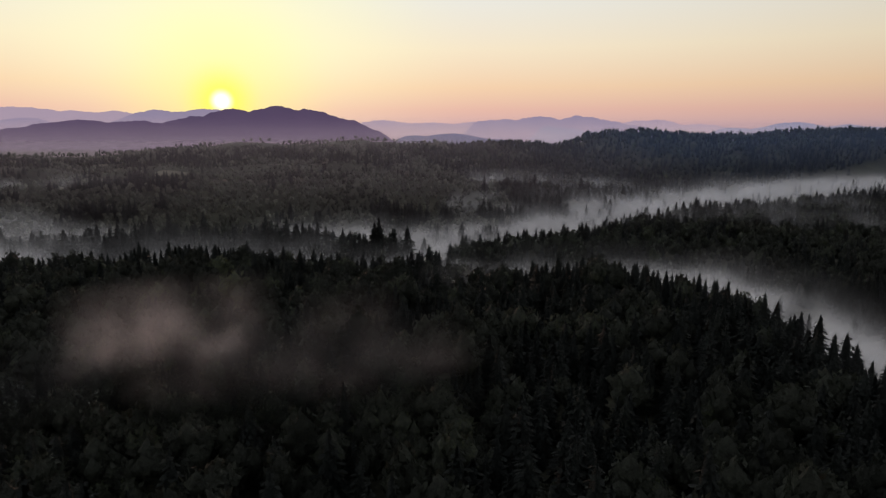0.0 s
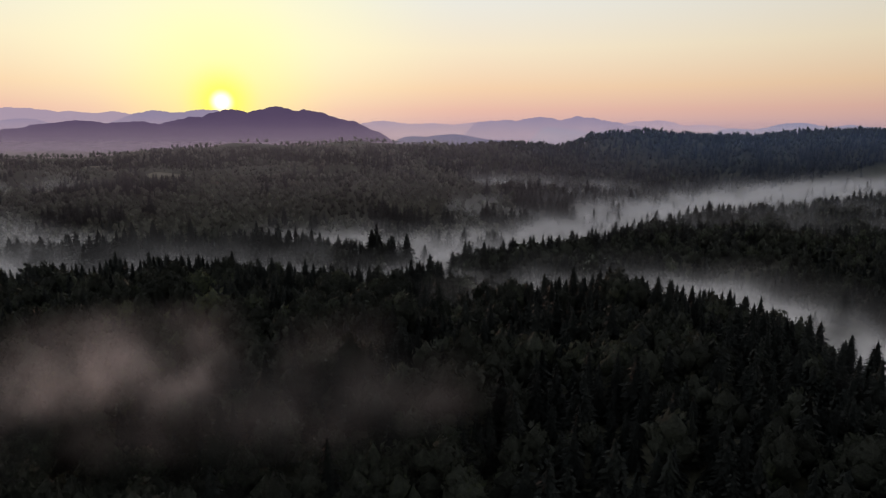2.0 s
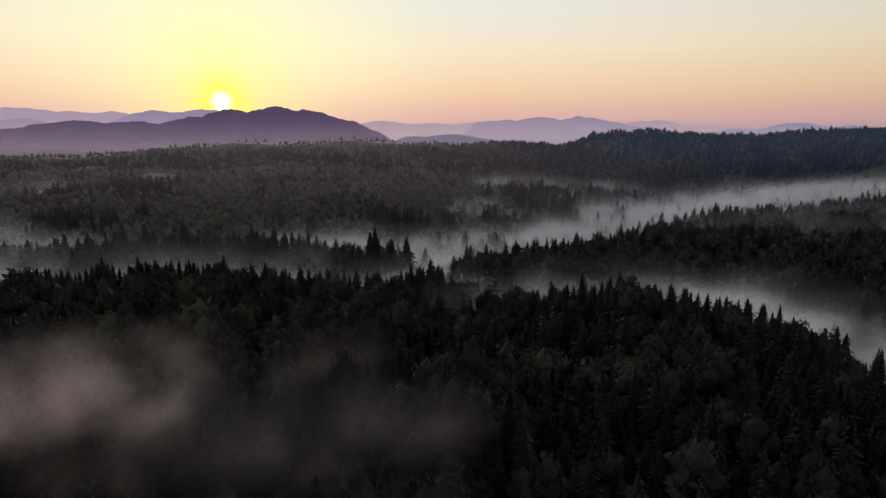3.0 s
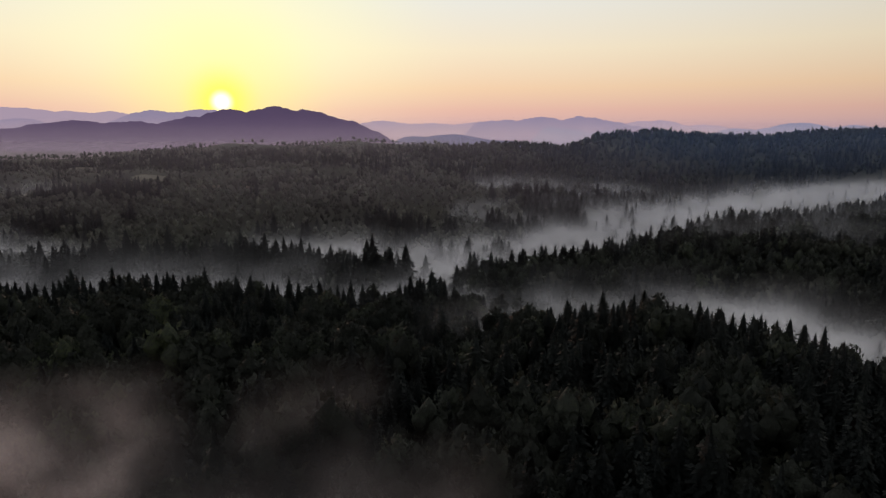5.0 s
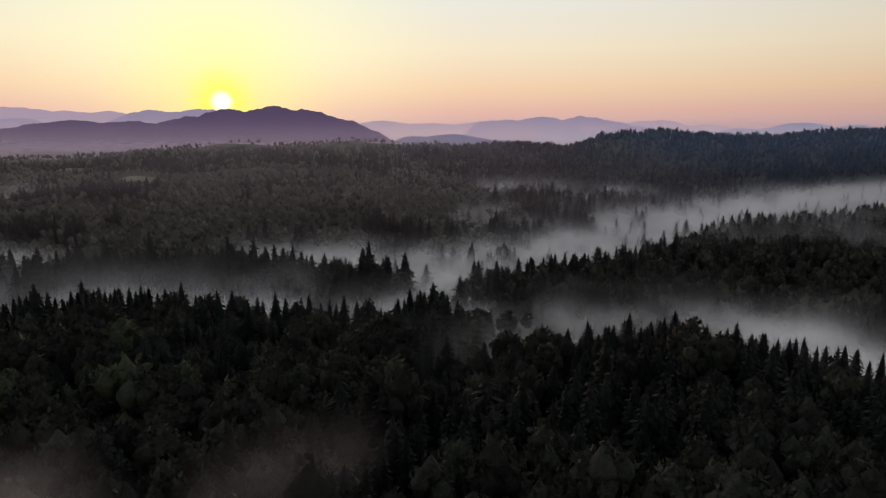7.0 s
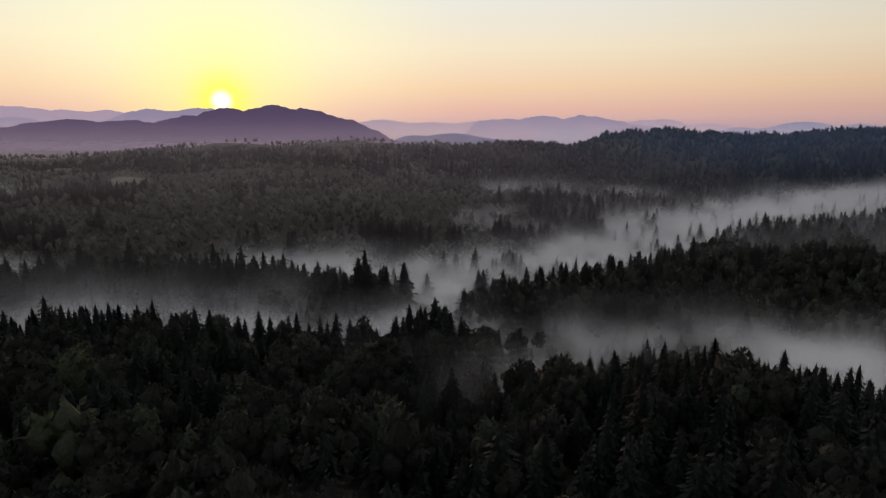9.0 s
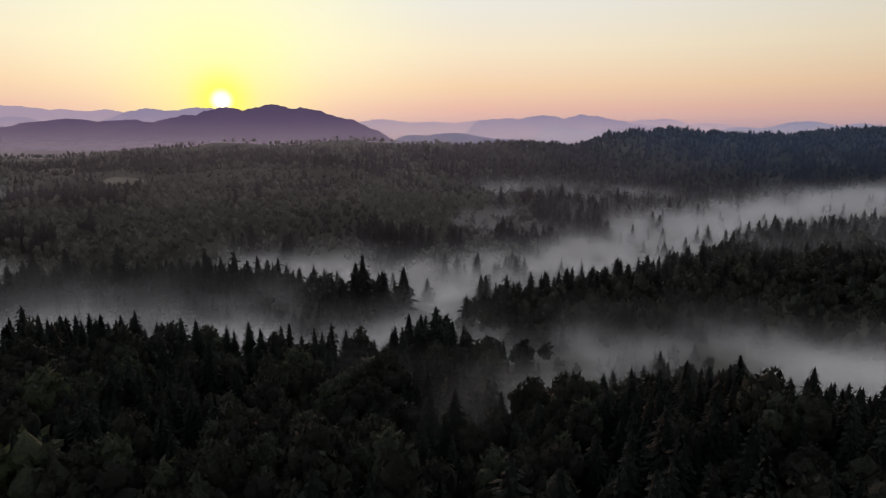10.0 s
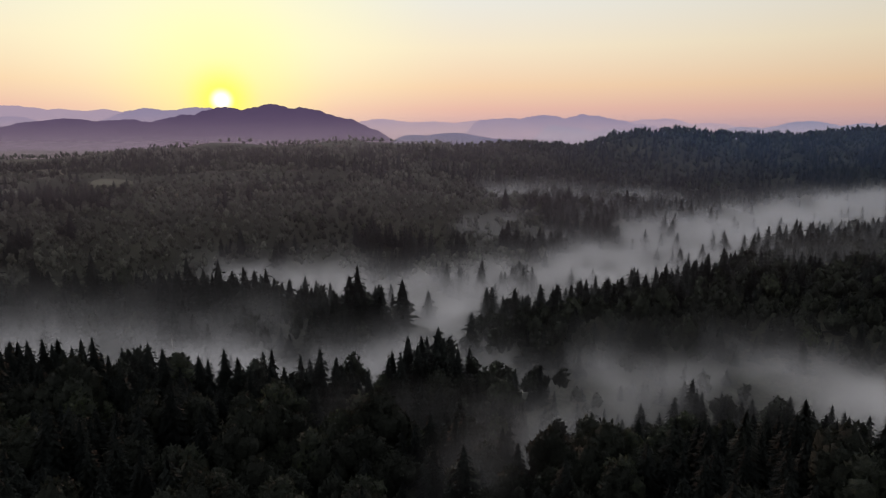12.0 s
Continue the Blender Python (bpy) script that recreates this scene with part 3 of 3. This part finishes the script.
rng = np.random.RandomState(77)
KINDS = {True: [], False: []}
tx, ty, cone, tall = plant(-330, 330, 88, 345, 6.0, np.random.RandomState(101))
alone = np.zeros(len(tx), bool)
for c in (True, False):
    alone[np.nonzero(single(tx, ty) & (cone == c))[0][:300]] = True
stand("on the near hill", tx[~alone], ty[~alone], cone[~alone], tall[~alone], SPRUCE, BROAD, rng)
for k, i in enumerate(np.nonzero(alone)[0]):
    c, t = bool(cone[i]), tall[i]
    ground_z = float(land(tx[i:i + 1], ty[i:i + 1])[0]) - 0.3
    m = pose(tx[i], ty[i], ground_z, 0, 0, rng.uniform(0, 360)) @ Matrix.Diagonal((t * rng.uniform(1.2, 1.55) * (0.95 if c else 0.68), t * rng.uniform(1.2, 1.55) * (0.95 if c else 0.68), t, 1))
    if len(KINDS[c]) < 4:
        if c:
            made = tree("spruce_tree", "tall dark green spruce with drooping boughs in the dense wood", FINE_SPRUCE[len(KINDS[c])], stem(0.93, 0.016, 0.002), NEEDLES, (-0.4, 0.1, 0.5, -0.1)[len(KINDS[c])])
        else:
            made = tree("broadleaf_tree", "rounded dull green broadleaf tree in the dense wood", FINE_BROAD[len(KINDS[c])], np.concatenate([stem(0.62, 0.02, 0.008), limbs(rng, 6)]), LEAVES, (-0.4, 0.1, 0.6, -0.15)[len(KINDS[c])])
        KINDS[c].append(made)
    else:
        made = copy_thing(KINDS[c][k % 4], Matrix.Identity(4))
    made.matrix_basis = m


# ---- fog and mist ----
def thin(x, y):
    """1 where the near arm of the fog is about to end, and only veils the trees in it."""
    return step((372 - y) / 40) * step((170 - x) / 60) * step((y - 200) / 60) * step((x + 30) / 30)


def fog(name, label, lines, x0, x1, y0, y1, low, tall, most, soft, base, layers=9, cell=5.0, foot=0.0, mat=None):
    """Fog as level veils lying one above another over the ground, narrowing and thinning upwards."""
    xs, ys = np.arange(x0, x1, cell), np.arange(y0, y1, cell)
    gx, gy = np.meshgrid(xs, ys)
    ground = base(gx, gy)
    i = np.arange(gx.size).reshape(gx.shape)
    quads = np.stack([i[:-1, :-1], i[:-1, 1:], i[1:, 1:], i[1:, :-1]], -1).reshape(-1, 4)
    co_all, quad_all, thick_all, n = [], [], [], 0
    for k in range(layers):
        u = (k + 0.5) / layers
        near = np.minimum.reduce([along(gx + 5 * ripple(gx, gy, 60, 91), gy + 5 * ripple(gx, gy, 55, 94), s) for s in lines])
        d = (most * (1 - step((near + 0.75 + 0.35 * u) / (soft + 0.75))) * (1 - u ** 1.6) * (step(u / foot) if foot else 1) * (1 - 0.78 * thin(gx, gy))).ravel()
        z = ground + low + u * tall * (1 + 0.06 * ripple(gx, gy, 240, 97))
        used = quads[d[quads].max(1) > 0.002]
        if not len(used):
            continue
        keep, flat = np.unique(used, return_inverse=True)
        co_all.append(np.stack([gx, gy, z], -1).reshape(-1, 3)[keep])
        quad_all.append(flat.reshape(-1, 4) + n)
        thick_all.append(d[keep])
        n += len(keep)
    me = mesh_of(name, np.concatenate(co_all), np.concatenate(quad_all), mat or FOG, True)
    me.attributes.new("thickness", "FLOAT", "POINT").data.foreach_set("value", np.concatenate(thick_all).astype(np.float32))
    return tagged(new(name, me), label, "fog", kind="stuff")


fog("valley_fog", "low grey fog winding along the wooded valley", STREAMS, -480, 900, -100, 960, -6.0, 19.5, 0.21, 0.78, valley, 13, 7.0, 0.4)
fog("thin_fog", "thin upper fog veiling the feet of the spruces", STREAMS, -480, 900, 60, 960, -6.0, 31.0, 0.042, 1.5, valley, 14, 9.0, 0.3)
fog("mist_patch", "thin grey mist lying between the far trees", POCKETS, -720, 220, 420, 920, -1.0, 17.0, 0.11, 1.0, land, 10, 6.0, 0.3)


def drift(x, y):
    """The level on which the mist of the near hill drifts."""
    return 22.0 + 0 * x


WISPS = [[(-78, 140, 4), (-70, 146, 7), (-61, 151, 9), (-51, 158, 6)]]
THIN_WISPS = [[(-44, 140, 7), (-8, 150, 8), (12, 152, 5)], [(-34, 176, 5), (-16, 190, 5)], [(-60, 132, 6), (-52, 160, 6)]]
RIGHT_MIST = [[(180, 470, 8), (240, 496, 16), (300, 488, 22), (390, 500, 28)], [(250, 560, 14), (340, 572, 22), (440, 590, 26)]]
fog("mist_patch", "grey mist hanging between the spruces of the spur", RIGHT_MIST, 120, 520, 420, 640, -1.0, 24.0, 0.055, 1.1, land, 12, 6.0, 0.25)
LEFT_MIST = [[(-340, 400, 14), (-262, 394, 12), (-218, 402, 9)], [(-244, 438, 13), (-196, 450, 9)], [(-330, 470, 16), (-280, 480, 14)], [(-60, 470, 10), (-30, 476, 10)]]
fog("mist_patch", "torn grey mist between dark spruces", LEFT_MIST, -420, 20, 370, 540, -3.0, 28.0, 0.10, 1.0, valley, 14, 5.0, 0.25)
EDGE_MIST = [[(70, 748, 14), (110, 742, 22), (150, 735, 22), (190, 730, 14)], [(180, 760, 14), (215, 775, 20), (260, 780, 18)]]
GLADE_MIST = [[(40, 604, 9), (90, 622, 11), (150, 632, 13), (200, 650, 14)], [(60, 660, 7), (105, 676, 9), (170, 700, 12)], [(30, 584, 6), (60, 592, 8), (100, 588, 7)]]
fog("mist_patch", "ragged mist round the spruce groups of the glade", GLADE_MIST, -10, 290, 550, 740, -2.0, 16.0, 0.104, 1.0, land, 7, 5.0, 0.25)
fog("mist_patch", "pale mist lying along the foot of the dark ridge", EDGE_MIST, -40, 330, 560, 820, 1.0, 22.0, 0.12, 1.0, land, 12, 5.0, 0.3)
GROVE_VEIL = [[(-300, 412, 26), (-220, 404, 24), (-140, 400, 22), (-50, 394, 16)]]
fog("mist_patch", "thin grey veil before the dark spruce grove", GROVE_VEIL, -400, 20, 330, 470, 0.0, 34.0, 0.028, 1.1, valley, 16, 7.0, 0.25)


def fog_walls(name, label, lines, x0, x1, y0, y1, gap, low, tall, most, soft):
    """Upright veils one behind another, which tell most where one looks along the fog."""
    xs, up = np.arange(x0, x1, 5.0), np.linspace(0, 1, 6)
    gx, gu = np.meshgrid(xs, up)
    i = np.arange(gx.size).reshape(gx.shape)
    quads = np.stack([i[:-1, :-1], i[:-1, 1:], i[1:, 1:], i[1:, :-1]], -1).reshape(-1, 4)
    co, faces, thick = [], [], []
    for k, row in enumerate(np.arange(y0, y1, gap)):
        gy = row + 2 * ripple(gx, row + 0 * gx, 60, 90 + k)
        near = np.minimum.reduce([along(gx, gy, s) for s in lines])
        thick.append((most * thin(gx, gy) * (1 - step((near + 0.7 + 0.3 * gu) / (soft + 0.7))) * (1 - gu ** 1.5)).ravel())
        co.append(np.stack([gx, gy, valley(gx, gy) + low + gu * tall], -1).reshape(-1, 3))
        faces.append(quads + k * gx.size)
    thick, faces = np.concatenate(thick), np.concatenate(faces)
    me = mesh_of(name, np.concatenate(co), faces[thick[faces].max(1) > 0.002], FOG, True)
    me.attributes.new("thickness", "FLOAT", "POINT").data.foreach_set("value", thick.astype(np.float32))
    tagged(new(name, me), label, "fog", kind="stuff")


fog_walls("valley_fog", "low fog bank behind the near wooded hill", STREAMS, -40, 180, 270, 400, 6.0, -6.0, 19.0, 0.10, 0.75)
HILL_VEIL = [[(-120, 140, 18), (-70, 156, 22), (-10, 156, 18)]]
fog("hill_mist", "barely visible damp air over the near broadleaf hill", HILL_VEIL, -250, 80, 90, 230, 10.0, 26.0, 0.006, 0.8, drift, 9, 8.0, 0.3)
SADDLE_MIST = [[(-14, 292, 5), (14, 306, 9), (48, 310, 13), (90, 312, 14), (140, 308, 16)], [(8, 262, 5), (22, 286, 9)]]
fog("mist_patch", "thin mist creeping over the trees of the saddle", SADDLE_MIST, -60, 240, 220, 400, 3.0, 21.0, 0.10, 1.1, land, 10, 4.0, 0.2)
fog("hill_mist", "wisp of mist tinted sunlit pink, drifting over the near treetops", WISPS, -190, 60, 90, 290, 19.0, 24.0, 0.14, 0.8, drift, 28, 3.0, 0.3, WISP)
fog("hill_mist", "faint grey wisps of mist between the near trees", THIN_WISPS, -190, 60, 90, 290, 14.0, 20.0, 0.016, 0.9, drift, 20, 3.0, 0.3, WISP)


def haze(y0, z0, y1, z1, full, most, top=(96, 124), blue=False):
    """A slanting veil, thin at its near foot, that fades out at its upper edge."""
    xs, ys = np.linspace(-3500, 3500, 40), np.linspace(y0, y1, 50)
    me, co = sheet("haze", xs, ys, lambda x, y: z0 + (z1 - z0) * (y - y0) / (y1 - y0) + 3 * ripple(x, y, 500, 3), SHADE_TINT_HAZE if blue else SUN_TINT_HAZE)
    # sun-warm tint on the left, painted shade blue on the right
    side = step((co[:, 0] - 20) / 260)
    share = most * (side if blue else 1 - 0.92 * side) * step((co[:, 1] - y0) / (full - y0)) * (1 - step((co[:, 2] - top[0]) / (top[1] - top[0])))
    me.attributes.new("thickness", "FLOAT", "POINT").data.foreach_set("value", share.astype(np.float32))
    tagged(new("haze", me), "faint veil of evening haze over the land", "haze", kind="stuff")


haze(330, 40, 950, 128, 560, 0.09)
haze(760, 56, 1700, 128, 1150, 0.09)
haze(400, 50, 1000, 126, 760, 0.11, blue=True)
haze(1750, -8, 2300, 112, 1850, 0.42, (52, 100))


# ---- small things ----
def flat_part(name, verts, faces, mat, parent, label=""):
    me = bpy.data.meshes.new(name)
    me.from_pydata(verts, [], faces)
    me.update()
    me.materials.append(mat)
    ob = new(name, me)
    ob.parent = parent
    return tagged(ob, label)


def box(x0, x1, y0, y1, z0, z1):
    v = [(x, y, z) for z in (z0, z1) for y in (y0, y1) for x in (x0, x1)]
    return v, [(0, 2, 3, 1), (4, 5, 7, 6), (0, 1, 5, 4), (2, 6, 7, 3), (0, 4, 6, 2), (1, 3, 7, 5)]


PLASTER, n = material("white_plaster")
grain = n.noise(n.node("ShaderNodeNewGeometry").outputs["Position"], 1.5)
n.join(surface(n, n.ramp(grain, [(0.3, (0.62, 0.60, 0.56, 1)), (0.7, (0.78, 0.76, 0.72, 1))]), 0.9, grain).outputs[0], n.node("ShaderNodeOutputMaterial").inputs[0])
TILES, n = material("dull_roof_tiles")
grain = n.noise(n.node("ShaderNodeNewGeometry").outputs["Position"], 2.5)
n.join(surface(n, n.ramp(grain, [(0.3, (0.16, 0.10, 0.08, 1)), (0.7, (0.28, 0.19, 0.15, 1))]), 0.85, grain).outputs[0], n.node("ShaderNodeOutputMaterial").inputs[0])


def house(x, y, wide, deep, tall, turn):
    root = tagged(new("house"), "small white plastered house on the distant plain", "house", "houses on the plain")
    flat_part("wall", *box(-wide, wide, -deep, deep, -0.5, tall), PLASTER, root)
    e, r = 0.5, tall + deep * 0.8
    v = [(-wide - e, -deep - e, tall - 0.3), (wide + e, -deep - e, tall - 0.3), (wide + e, deep + e, tall - 0.3), (-wide - e, deep + e, tall - 0.3), (-wide - e, 0, r), (wide + e, 0, r)]
    flat_part("roof", v, [(0, 1, 5, 4), (2, 3, 4, 5), (0, 4, 3), (1, 2, 5), (0, 3, 2, 1)], TILES, root, "dull red tiled roof")
    flat_part("chimney", *box(wide * 0.4, wide * 0.4 + 0.8, -0.4, 0.4, tall, r + 0.8), PLASTER, root)
    for k in (-0.5, 0.0, 0.5):
        flat_part("window", *box(wide * k - 0.5, wide * k + 0.5, -deep - 0.06, -deep + 0.02, tall * 0.45, tall * 0.75), BARK, root, "dark window")
    root.matrix_basis = pose(x, y, float(land(np.array([x]), np.array([y]))[0]), 0, 0, turn)


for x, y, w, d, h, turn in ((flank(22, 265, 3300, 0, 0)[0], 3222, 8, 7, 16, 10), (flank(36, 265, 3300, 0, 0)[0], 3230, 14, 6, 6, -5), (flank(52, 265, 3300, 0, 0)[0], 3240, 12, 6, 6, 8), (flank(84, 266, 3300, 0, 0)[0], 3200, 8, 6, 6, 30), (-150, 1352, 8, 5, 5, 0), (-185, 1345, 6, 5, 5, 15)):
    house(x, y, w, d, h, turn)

snag = tagged(new("dead_tree"), "bleached bare dead trunk standing in the fog", "dead tree")
PALE, n = material("bleached_wood")
grain = n.noise(n.node("ShaderNodeNewGeometry").outputs["Position"], 5.0)
n.join(surface(n, n.ramp(grain, [(0.3, (0.38, 0.36, 0.33, 1)), (0.7, (0.6, 0.58, 0.54, 1))]), 0.9, grain).outputs[0], n.node("ShaderNodeOutputMaterial").inputs[0])
part("trunk", stem(15.0, 0.24, 0.05, 8, 0.3), PALE, snag)
for k in range(7):
    q = stem(1.6 - 0.12 * k, 0.05, 0.015, 5)
    a, h = k * 2.1, 5.0 + 1.3 * k
    z = q[:, :, 2:3]
    q = np.concatenate([q[:, :, 0:1] + z * math.cos(a), q[:, :, 1:2] + z * math.sin(a), h + z * 0.25], 2)
    part("branch", q, PALE, snag)
snag.matrix_basis = pose(-94, 382, float(land(np.array([-94.0]), np.array([382.0]))[0]) - 0.2)
